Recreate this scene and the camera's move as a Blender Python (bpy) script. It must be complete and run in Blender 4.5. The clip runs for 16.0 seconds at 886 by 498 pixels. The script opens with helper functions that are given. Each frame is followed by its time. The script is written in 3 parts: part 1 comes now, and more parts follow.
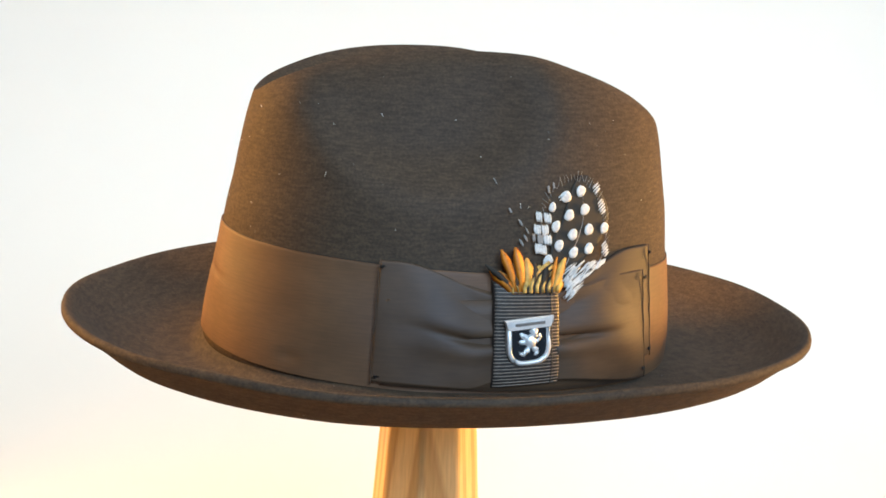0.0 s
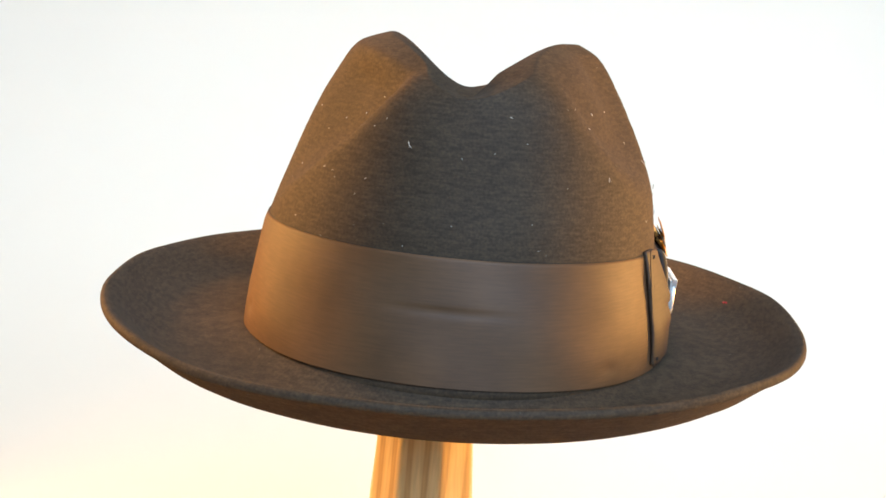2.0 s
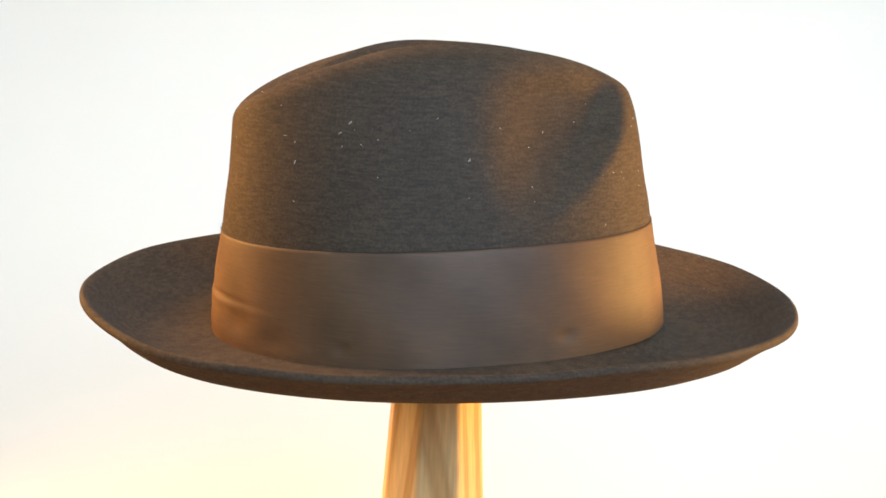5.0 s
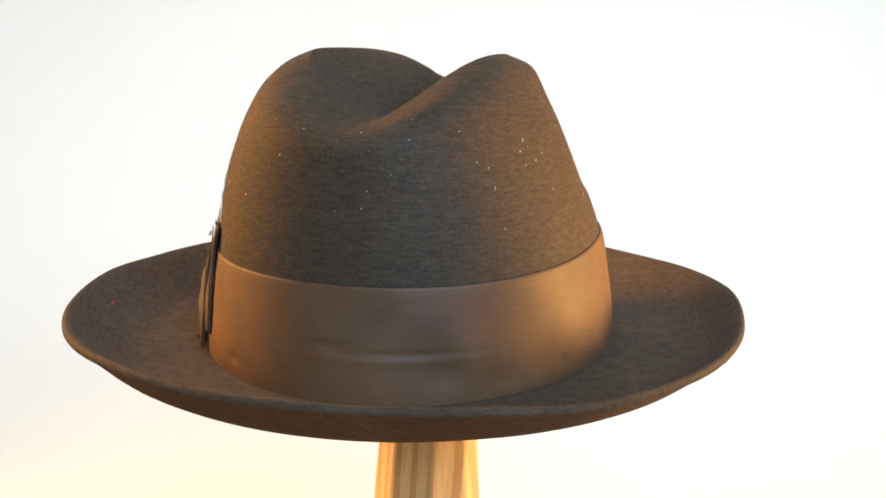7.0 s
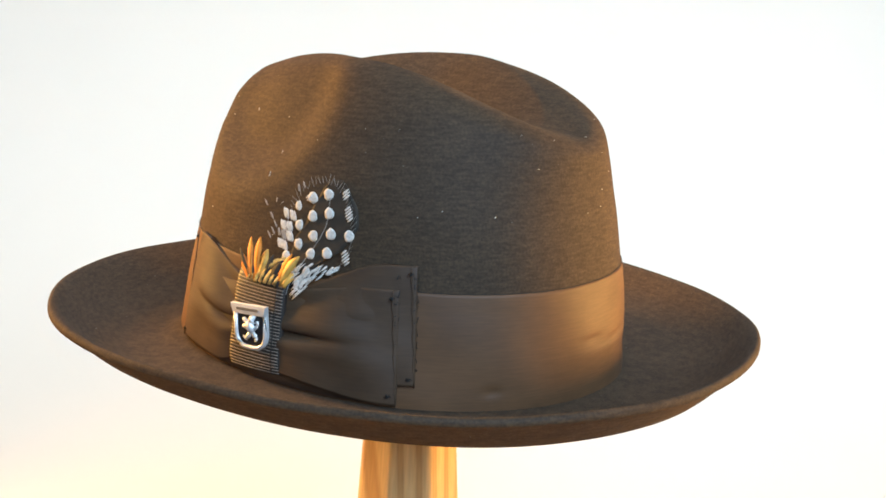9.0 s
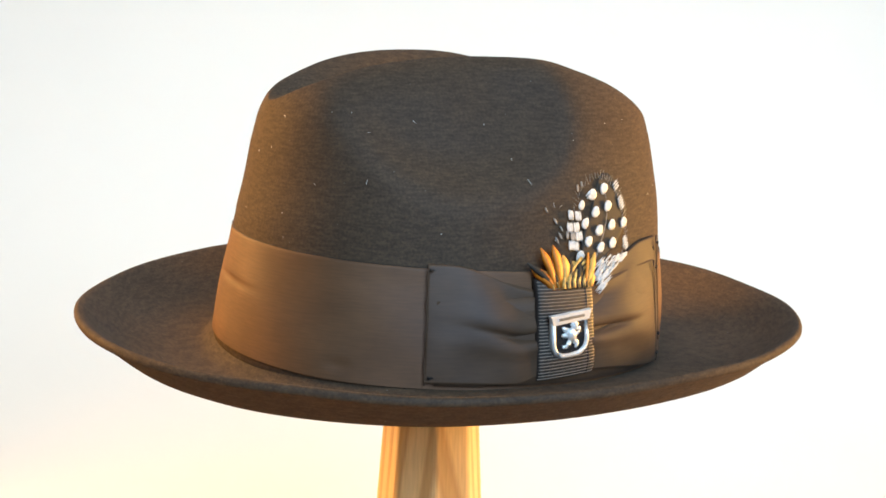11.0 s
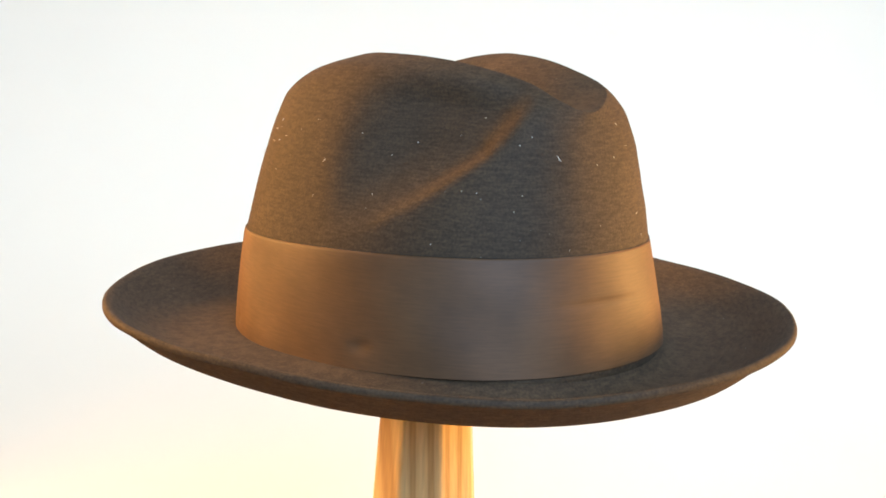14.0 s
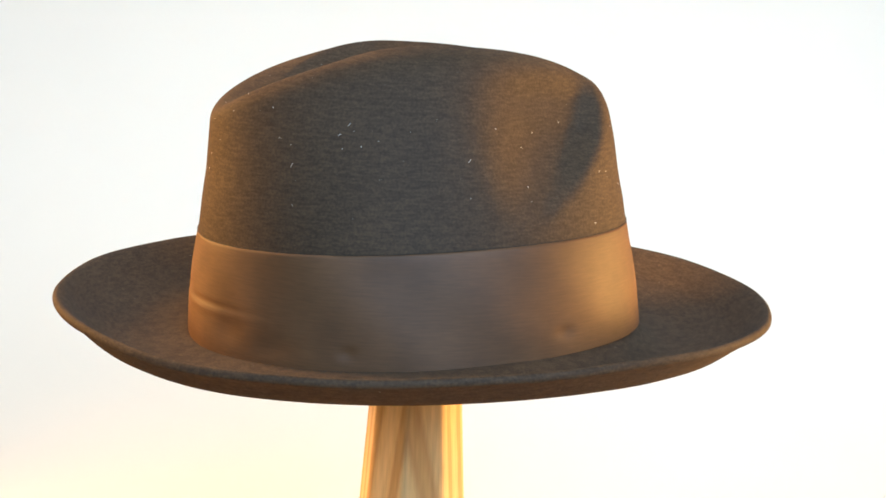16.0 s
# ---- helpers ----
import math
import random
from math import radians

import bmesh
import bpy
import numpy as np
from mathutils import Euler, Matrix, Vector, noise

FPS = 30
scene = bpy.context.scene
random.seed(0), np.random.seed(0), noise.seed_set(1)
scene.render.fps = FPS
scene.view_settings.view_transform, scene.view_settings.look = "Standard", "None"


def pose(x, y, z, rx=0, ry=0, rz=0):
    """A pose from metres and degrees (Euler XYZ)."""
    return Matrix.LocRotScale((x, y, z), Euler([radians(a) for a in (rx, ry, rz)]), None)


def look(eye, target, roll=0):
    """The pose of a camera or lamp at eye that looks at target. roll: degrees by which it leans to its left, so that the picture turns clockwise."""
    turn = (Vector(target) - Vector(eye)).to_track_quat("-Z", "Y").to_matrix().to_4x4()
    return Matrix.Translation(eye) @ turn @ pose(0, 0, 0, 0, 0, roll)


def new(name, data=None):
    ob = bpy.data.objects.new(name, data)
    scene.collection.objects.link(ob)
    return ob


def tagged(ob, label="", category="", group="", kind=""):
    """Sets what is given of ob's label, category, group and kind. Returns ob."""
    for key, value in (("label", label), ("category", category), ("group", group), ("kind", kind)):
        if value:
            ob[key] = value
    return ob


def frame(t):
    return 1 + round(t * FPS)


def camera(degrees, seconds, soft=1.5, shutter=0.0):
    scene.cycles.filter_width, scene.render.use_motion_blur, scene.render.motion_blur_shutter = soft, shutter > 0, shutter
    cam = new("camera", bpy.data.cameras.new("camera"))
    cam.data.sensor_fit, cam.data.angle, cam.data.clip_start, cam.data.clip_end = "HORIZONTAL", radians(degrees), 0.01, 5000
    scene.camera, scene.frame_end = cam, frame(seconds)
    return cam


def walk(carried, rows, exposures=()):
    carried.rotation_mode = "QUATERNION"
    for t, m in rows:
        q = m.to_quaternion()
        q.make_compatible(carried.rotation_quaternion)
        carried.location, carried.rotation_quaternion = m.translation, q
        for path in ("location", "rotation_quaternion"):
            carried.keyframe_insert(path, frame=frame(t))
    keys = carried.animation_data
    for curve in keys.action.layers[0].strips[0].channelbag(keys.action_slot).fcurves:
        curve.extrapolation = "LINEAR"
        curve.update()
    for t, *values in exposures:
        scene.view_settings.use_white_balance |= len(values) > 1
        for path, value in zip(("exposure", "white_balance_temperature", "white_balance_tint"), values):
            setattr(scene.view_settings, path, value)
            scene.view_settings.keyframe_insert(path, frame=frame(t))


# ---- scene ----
cam = camera(41.425, 16.0, soft=1.7)
walk(cam, [(0.0, pose(0.0, -0.5304, 0.4214, 79.173, -1.927, 0.369)), (16.0, pose(0.0, -0.5304, 0.4214, 79.173, -1.927, 0.369))])

# ---- light: two warm lamps beside the stand, a cool window behind the viewer, an added fill that whitens the sweep ----
world = bpy.data.worlds.new("room_light")
scene.world = world
world.use_nodes = True
world.node_tree.nodes["Background"].inputs[0].default_value = (0.92, 0.95, 1.0, 1)
world.node_tree.nodes["Background"].inputs[1].default_value = 0.28


def area_lamp(name, eye, target, size, size_y, power, colour, spread):
    data = bpy.data.lights.new(name, "AREA")
    data.shape, data.size, data.size_y, data.energy, data.color = "RECTANGLE", size, size_y, power, colour
    data.spread = radians(spread)
    ob = new(name, data)
    ob.matrix_world = look(eye, target)
    return ob


area_lamp("lamp_right", (0.81, 0.20, 0.340), (0, 0, 0.29), 0.32, 0.20, 5.1, (1.0, 0.53, 0.13), 90)
area_lamp("lamp_left", (-0.76, 0.33, 0.54), (0, 0, 0.28), 0.46, 0.40, 6.8, (1.0, 0.51, 0.12), 90)
area_lamp("window_light", (0.55, -1.62, 1.28), (0, 0, 0.33), 1.5, 1.0, 50.0, (0.52, 0.755, 1.0), 180)
# Added fill with no real source: keeps the backdrop near white.
area_lamp("backdrop_fill", (0.15, 0.10, 1.8), (0.15, 0.95, 0.35), 2.4, 0.3, 12.3, (1.0, 0.955, 0.835), 100)
scene.view_settings.exposure = 0.0


# ---- materials ----
def material(name, colour, rough=0.6, metal=0.0):
    m = bpy.data.materials.new(name)
    m.use_nodes = True
    b = m.node_tree.nodes["Principled BSDF"]
    b.inputs["Base Color"].default_value = (*colour, 1)
    b.inputs["Roughness"].default_value = rough
    b.inputs["Metallic"].default_value = metal
    return m, m.node_tree, b


def node(tree, kind, **values):
    n = tree.nodes.new(kind)
    for key, value in values.items():
        n.inputs[key].default_value = value
    return n


def noise_node(tree, scale, detail=4.0, stretch=None):
    coord = tree.nodes.new("ShaderNodeTexCoord")
    n = node(tree, "ShaderNodeTexNoise", Scale=scale, Detail=detail)
    if stretch:
        mp = tree.nodes.new("ShaderNodeMapping")
        mp.inputs["Scale"].default_value = stretch
        tree.links.new(coord.outputs["Object"], mp.inputs["Vector"])
        tree.links.new(mp.outputs["Vector"], n.inputs["Vector"])
    else:
        tree.links.new(coord.outputs["Object"], n.inputs["Vector"])
    return n


def ramp(tree, source, stops):
    r = tree.nodes.new("ShaderNodeValToRGB")
    els = r.color_ramp.elements
    while len(els) < len(stops):
        els.new(0.5)
    for e, (at, c) in zip(els, stops):
        e.position, e.color = at, (*c, 1)
    tree.links.new(source, r.inputs["Fac"])
    return r


def mixed(tree, fac, a, b, blend="MIX"):
    n = tree.nodes.new("ShaderNodeMix")
    n.data_type, n.blend_type = "RGBA", blend
    for sock, src in ((n.inputs["Factor"], fac), (n.inputs["A"], a), (n.inputs["B"], b)):
        if isinstance(src, (int, float)):
            sock.default_value = src
        elif isinstance(src, tuple):
            sock.default_value = (*src, 1)
        else:
            tree.links.new(src, sock)
    return n.outputs["Result"]


def bump(tree, bsdf, height, strength, distance):
    n = node(tree, "ShaderNodeBump", Strength=strength, Distance=distance)
    tree.links.new(height, n.inputs["Height"])
    tree.links.new(n.outputs["Normal"], bsdf.inputs["Normal"])
    return n


def glossed(t, b, level, rough):
    """Adds a soft even shine, as cloth has, to a surface."""
    out = next(n for n in t.nodes if n.type == "OUTPUT_MATERIAL")
    g = t.nodes.new("ShaderNodeBsdfGlossy")
    g.inputs["Color"].default_value = (0.84 * level, 0.90 * level, 1.05 * level, 1)
    g.inputs["Roughness"].default_value = rough
    both = t.nodes.new("ShaderNodeAddShader")
    t.links.new(b.outputs[0], both.inputs[0])
    t.links.new(g.outputs[0], both.inputs[1])
    t.links.new(both.outputs[0], out.inputs["Surface"])
    if b.inputs["Normal"].is_linked:
        t.links.new(b.inputs["Normal"].links[0].from_socket, g.inputs["Normal"])


def felt():
    m, t, b = material("fur_felt", (0.04, 0.033, 0.026), 0.95)
    broad = ramp(t, noise_node(t, 22, 3).outputs["Fac"], [(0.3, (0.057, 0.0362, 0.0210)), (0.7, (0.071, 0.0450, 0.0260))])
    fine = ramp(t, noise_node(t, 900, 3).outputs["Fac"], [(0.3, (0.75, 0.75, 0.75)), (0.72, (1.22, 1.21, 1.18))])
    nap = ramp(t, noise_node(t, 420, 3, (0.45, 0.45, 2.2)).outputs["Fac"], [(0.35, (0.8, 0.8, 0.8)), (0.65, (1.15, 1.15, 1.15))])
    c = mixed(t, 1.0, broad.outputs["Color"], fine.outputs["Color"], "MULTIPLY")
    c = mixed(t, 1.0, c, nap.outputs["Color"], "MULTIPLY")
    dust = ramp(t, noise_node(t, 620, 1).outputs["Fac"], [(0.80, (0, 0, 0)), (0.86, (1, 1, 1))])
    c = mixed(t, dust.outputs["Color"], c, (0.22, 0.21, 0.2))
    t.links.new(c, b.inputs["Base Color"])
    b.inputs["Specular IOR Level"].default_value = 0.0
    b.inputs["Sheen Weight"].default_value = 0.03
    b.inputs["Sheen Roughness"].default_value = 0.5
    b.inputs["Sheen Tint"].default_value = (0.9, 0.85, 0.8, 1)
    bump(t, b, noise_node(t, 1100, 3).outputs["Fac"], 0.22, 0.0006)
    glossed(t, b, 0.022, 0.7)
    return m


def ribbon(name, colour, pitch, depth, rough, shine):
    m, t, b = material(name, colour, rough)
    coord = t.nodes.new("ShaderNodeTexCoord")
    w = node(t, "ShaderNodeTexWave", Scale=pitch, Distortion=0.25, Detail=1.0)
    w.bands_direction = "Z"
    t.links.new(coord.outputs["Object"], w.inputs["Vector"])
    lo, hi = tuple(0.80 * v for v in colour), tuple(1.2 * v for v in colour)
    broad = ramp(t, noise_node(t, 35, 4).outputs["Fac"], [(0.3, lo), (0.7, hi)])
    weave = ramp(t, w.outputs["Fac"], [(0.0, (0.97, 0.97, 0.97)), (1.0, (1.02, 1.02, 1.02))])
    streak = ramp(t, noise_node(t, 110, 5, (1, 1, 14)).outputs["Fac"], [(0.3, (0.9, 0.9, 0.9)), (0.7, (1.1, 1.1, 1.1))])
    c = mixed(t, 1.0, broad.outputs["Color"], weave.outputs["Color"], "MULTIPLY")
    c = mixed(t, 1.0, c, streak.outputs["Color"], "MULTIPLY")
    t.links.new(c, b.inputs["Base Color"])
    b.inputs["Specular IOR Level"].default_value = 0.0
    b.inputs["Sheen Weight"].default_value = 0.02
    both = t.nodes.new("ShaderNodeMath")
    both.operation = "ADD"
    t.links.new(w.outputs["Fac"], both.inputs[0])
    t.links.new(noise_node(t, 90, 4).outputs["Fac"], both.inputs[1])
    bump(t, b, both.outputs[0], depth, 0.0006)
    glossed(t, b, shine, rough)
    return m


def pine():
    m, t, b = material("pine_wood", (0.6, 0.4, 0.2), 0.55)
    coord = t.nodes.new("ShaderNodeTexCoord")
    mp = t.nodes.new("ShaderNodeMapping")
    mp.inputs["Rotation"].default_value = (0, 0, 0.5)
    mp.inputs["Scale"].default_value = (1, 0.55, 0.035)
    t.links.new(coord.outputs["Object"], mp.inputs["Vector"])
    w = node(t, "ShaderNodeTexWave", Scale=46.0, Distortion=0.6, Detail=2.0)
    w.inputs["Detail Scale"].default_value = 1.2
    t.links.new(mp.outputs["Vector"], w.inputs["Vector"])
    rings = ramp(t, w.outputs["Fac"], [(0.0, (0.66, 0.46, 0.22)), (0.62, (0.63, 0.42, 0.19)), (0.88, (0.48, 0.28, 0.11)), (1.0, (0.51, 0.31, 0.12))])
    fibre = ramp(t, noise_node(t, 700, 2, (1, 1, 0.05)).outputs["Fac"], [(0.3, (0.86, 0.86, 0.86)), (0.7, (1.08, 1.08, 1.08))])
    c = mixed(t, 1.0, rings.outputs["Color"], fibre.outputs["Color"], "MULTIPLY")
    t.links.new(c, b.inputs["Base Color"])
    bump(t, b, fibre.outputs["Color"], 0.15, 0.0004)
    return m


def plaster(name, colour):
    m, t, b = material(name, colour, 0.9)
    broad = ramp(t, noise_node(t, 2.2, 4).outputs["Fac"], [(0.3, tuple(0.96 * v for v in colour)), (0.7, colour)])
    t.links.new(broad.outputs["Color"], b.inputs["Base Color"])
    bump(t, b, noise_node(t, 120, 3).outputs["Fac"], 0.08, 0.001)
    return m


def simple(name, colour, rough=0.6, metal=0.0, grain=400, amount=0.2):
    m, t, b = material(name, colour, rough, metal)
    lo, hi = tuple((1 - amount) * v for v in colour), tuple(min(1.0, (1 + amount) * v) for v in colour)
    r = ramp(t, noise_node(t, grain, 3).outputs["Fac"], [(0.3, lo), (0.7, hi)])
    t.links.new(r.outputs["Color"], b.inputs["Base Color"])
    return m


FELT = felt()
BAND = ribbon("grosgrain_band", (0.116, 0.057, 0.024), 900, 0.05, 0.58, 0.036)
BOWC = ribbon("satin_bow", (0.072, 0.041, 0.021), 900, 0.05, 0.60, 0.038)
KNOT = simple("ribbed_knot_ribbon", (0.022, 0.015, 0.012), 0.6)
KNOTL = simple("knot_rib_thread", (0.26, 0.21, 0.17), 0.5)
THREAD = simple("dark_thread", (0.012, 0.011, 0.012), 0.8)
SILVER = simple("polished_silver", (0.93, 0.93, 0.92), 0.45, 0.55, 300, 0.1)
ENAMEL = simple("black_enamel", (0.012, 0.014, 0.018), 0.4)
VANE = simple("dark_feather", (0.030, 0.023, 0.017), 0.8)
GOLD = simple("gold_feather", (0.62, 0.34, 0.07), 0.55, 0.0, 220, 0.4)
SPOT = simple("white_feather_spot", (0.68, 0.67, 0.65), 0.8, 0.0, 900, 0.2)
GREYB = simple("grey_barb", (0.30, 0.29, 0.28), 0.8)
ORANGE = simple("orange_feather", (0.60, 0.185, 0.009), 0.55, 0.0, 220, 0.4)
CREAM = simple("cream_feather", (0.58, 0.34, 0.09), 0.6, 0.0, 450, 0.7)
RED = simple("red_thread", (0.35, 0.02, 0.03), 0.8)
LINT = simple("pale_lint", (0.6, 0.58, 0.55), 0.9)
PINE = pine()
WALL = plaster("white_wall_paint", (0.86, 0.85, 0.82))
TABLE = plaster("white_paper", (0.78, 0.755, 0.72))
FLOOR_BOUNCE = simple("warm_bounce_brown", (0.46, 0.30, 0.13), 0.6, 0.0, 9, 0.15)
GREY = plaster("bounce_cut_grey", (0.22, 0.25, 0.29))


# ---- building helpers ----
def grid_mesh(name, rows, closed=False, caps=False):
    """A mesh from rows of points; closed: each row is a ring."""
    n = len(rows[0])
    verts = [tuple(v) for row in rows for v in row]
    faces = []
    for i in range(len(rows) - 1):
        for j in range(n if closed else n - 1):
            k = (j + 1) % n
            faces.append((i * n + j, i * n + k, (i + 1) * n + k, (i + 1) * n + j))
    if caps:
        faces.append(tuple(reversed(range(n))))
        faces.append(tuple((len(rows) - 1) * n + j for j in range(n)))
    me = bpy.data.meshes.new(name)
    me.from_pydata(verts, [], faces)
    me.update()
    bm = bmesh.new()
    bm.from_mesh(me)
    bmesh.ops.recalc_face_normals(bm, faces=bm.faces)
    bm.to_mesh(me)
    bm.free()
    me.polygons.foreach_set("use_smooth", [True] * len(me.polygons))
    return me


def part(name, me, mat, parent, label=""):
    ob = new(name, me)
    me.materials.append(mat)
    ob.parent = parent
    return tagged(ob, label)


def tube(name, pts, radius, sides=6, taper=None):
    """A thin rod along points."""
    rows = []
    pts = [Vector(p) for p in pts]
    for i, p in enumerate(pts):
        d = (pts[min(i + 1, len(pts) - 1)] - pts[max(i - 1, 0)]).normalized()
        a = d.orthogonal().normalized()
        b = d.cross(a)
        r = radius * (taper(i / (len(pts) - 1)) if taper else 1)
        rows.append([p + r * (math.cos(2 * math.pi * k / sides) * a + math.sin(2 * math.pi * k / sides) * b) for k in range(sides)])
    return grid_mesh(name, rows, True, True)


# ---- the room: white wall, white table, unseen plain walls that close it and cut stray bounce ----
def slab(name, lo, hi, mat, label):
    me = bpy.data.meshes.new(name)
    bm = bmesh.new()
    bmesh.ops.create_cube(bm, size=1.0)
    for v in bm.verts:
        v.co = [lo[k] + (hi[k] - lo[k]) * (v.co[k] + 0.5) for k in range(3)]
    bm.to_mesh(me)
    bm.free()
    me.materials.append(mat)
    return tagged(new(name, me), label, name.split("_")[0], kind="structure")


# Unseen floor, brown so that it bounces warm light under the brim.
slab("floor", (-2.6, -3.1, -0.1), (2.6, 1.1, 0.0), FLOOR_BOUNCE, "unseen brown floor under the white backdrop, coloured to bounce warm light upwards")
slab("wall_north", (-2.6, 1.0, 0.0), (2.6, 1.1, 2.2), WALL, "plain white painted wall behind the hat stand")
# Unseen sides: grey soaks up warm bounce that white would throw on the hat.
slab("wall_east", (2.5, -3.0, 0.0), (2.6, 1.0, 2.2), GREY, "unseen side wall, grey to cut warm bounce")
slab("wall_west", (-2.6, -3.0, 0.0), (-2.5, 1.0, 2.2), GREY, "unseen side wall, grey to cut warm bounce")
slab("wall_south", (-2.6, -3.1, 0.0), (2.6, -3.0, 2.2), GREY, "unseen wall behind the viewer, grey to cut warm bounce")
slab("ceiling", (-2.6, -3.1, 2.2), (2.6, 1.1, 2.3), GREY, "unseen ceiling, grey to cut warm bounce")


def backdrop_sheet():
    """A white paper sweep: flat under the stand, curving up into the wall behind it."""
    line = [(0.08, 0.006), (0.14, 0.006), (0.3, 0.006), (0.44, 0.006)]
    for k in range(1, 17):
        a = radians(90 * k / 16)
        line.append((0.44 + 0.52 * math.sin(a), 0.006 + 0.52 * (1 - math.cos(a))))
    line += [(0.96, 0.9), (0.96, 1.5), (0.96, 2.15)]
    back = [(y + 0.003, z - 0.003) for y, z in reversed(line)]
    rows = [[Vector((x, y, z)) for y, z in line + back] for x in np.linspace(-1.9, 1.9, 9)]
    return grid_mesh("backdrop", rows, True, True)


backdrop = tagged(new("backdrop", backdrop_sheet()), "seamless white paper sweep behind and under the stand", "backdrop", kind="structure")
backdrop.data.materials.append(TABLE)

# ---- the hat: a crown, a brim, a ribbon band, a bow with a pin and feathers ----
S = 0.54
CX, CY = 0.003, -0.009
ZB = -0.066


def lerp(x, xs, ys):
    return float(np.interp(x, xs, ys))


def smooth(u):
    u = max(0.0, min(1.0, u))
    return u * u * (3 - 2 * u)


# The crown's half widths and lengths from its foot to its ridge, for its left, right, front and back.
LEVELS = [0, 0.36, 0.545, 0.66, 0.79, 0.91, 0.965, 1.0]
HALF = {
    "left": [0.169, 0.1582, 0.152, 0.1455, 0.1344, 0.1177, 0.1082, 0.0904],
    "right": [0.1651, 0.1525, 0.1378, 0.1285, 0.1160, 0.0992, 0.0910, 0.0630],
    "front": [0.1952, 0.1824, 0.1772, 0.1715, 0.1668, 0.1617, 0.1595, 0.1582],
    "back": [0.1920, 0.1875, 0.1838, 0.1808, 0.1792, 0.1780, 0.1740, 0.1320],
}
TALL, FRONT_DROP, BACK_DROP = 0.1698, 0.0298, 0.0482
FINE = np.linspace(0, 1, 401)
SOFT = {}
for side, vals in HALF.items():
    raw = np.interp(FINE, LEVELS, vals)
    ext = np.concatenate([2 * raw[0] - raw[40:0:-1], raw, 2 * raw[-1] - raw[-2:-42:-1]])
    kern = np.exp(-(np.arange(-40, 41) / 13.0) ** 2)
    soft = np.convolve(ext, kern / kern.sum(), "valid")
    w = np.clip((FINE - 0.93) / 0.07, 0, 1)
    SOFT[side] = soft * (1 - w) + raw * w
FULL_F = np.interp(FINE, [0, 0.6, 0.9, 1], [2.14, 2.075, 2.20, 1.898])
FULL_B = np.interp(FINE, [0, 0.6, 0.9, 1], [2.03, 2.240, 2.213, 1.716])


def oval(th, h):
    """Points of the crown's plan at the bearings th and levels h (arrays), from its middle."""
    c, s = np.cos(th), np.sin(th)
    n = np.where(s < 0, np.interp(h, FINE, FULL_F), np.interp(h, FINE, FULL_B))
    rn = (np.abs(c) ** n + np.abs(s) ** n) ** (1 / n)
    ax = np.where(c > 0, np.interp(h, FINE, SOFT["left"]), np.interp(h, FINE, SOFT["right"]))
    ay = np.where(s < 0, np.interp(h, FINE, SOFT["front"]), np.interp(h, FINE, SOFT["back"]))
    return ax * c / rn, ay * s / rn


def ridge(th):
    """Height of the ridge round the top."""
    x, y = oval(th, np.ones_like(th))
    notch = np.where(y < 0, 0.0080 * np.exp(-((x / 0.028) ** 2)), 0.0)
    return TALL - notch - np.where(y < 0, FRONT_DROP * (np.abs(y) / 0.1582) ** 2.38, BACK_DROP * (np.abs(y) / 0.132) ** 2.45)


def pinched(x, y, z):
    """The two hand pinches in the front of the crown push the felt in."""
    e = np.hypot((y + 0.0620) / 0.0720, (z - 0.1354) / 0.0568)
    left = x - 0.0265 * np.exp(-(e**5.5)) * np.clip(x / 0.05, 0, 1)
    # the right pinch is bounded in front by a slanting crest
    front = np.interp(z, [0.03, 0.045, 0.07, 0.10, 0.13, 0.16], [-0.064, -0.074, -0.104, -0.134, -0.145, -0.148])
    long = -0.036 - front
    e = y - front - 0.32 * long
    e = np.where(e < 0, np.abs(e / (0.30 * long)) ** 4.2, np.abs(e / (0.63 * long)) ** 3.0)
    k = np.clip((z - 0.035) / 0.075, 0, 1)
    k = k * k * (3 - 2 * k)
    deep = 0.0290 * k * np.exp(-e) * np.exp(-((np.clip(z - 0.1275, 0, 1) / 0.029) ** 2))
    right = x + deep * np.clip(-x / 0.05, 0, 1)
    return np.where(x > 0, left, right)


BEARINGS = np.linspace(-math.pi, 3 * math.pi, 481)
RIDGE = ridge(BEARINGS)
RINGS = {}


def ring_at(z):
    """The crown's outline at a height: bearings, places and outward ways."""
    key = round(z, 4)
    if key not in RINGS:
        h = np.clip((z - ZB) / (RIDGE - ZB), 0, 1)
        x, y = oval(BEARINGS, h)
        x, y = pinched(CX + x, CY + y, np.full_like(x, z)), CY + y
        tx, ty = np.gradient(x), np.gradient(y)
        ln = np.hypot(tx, ty)
        RINGS[key] = (np.degrees(np.unwrap(np.arctan2(y, x))), x, y, ty / ln, -tx / ln)
    return RINGS[key]


def on_crown(az, z, off=0.0):
    """A point on the crown's outside, by its bearing in degrees and height, off away from it, in metres."""
    bear, x, y, nx, ny = ring_at(z)
    az = bear[60] + (az - bear[60]) % 360
    px, py, qx, qy = (float(np.interp(az, bear, v)) for v in (x, y, nx, ny))
    return Vector((px + off * qx, py + off * qy, z)) * S


def normal_at(az, z):
    return (on_crown(az, z, 0.01) - on_crown(az, z)).normalized()


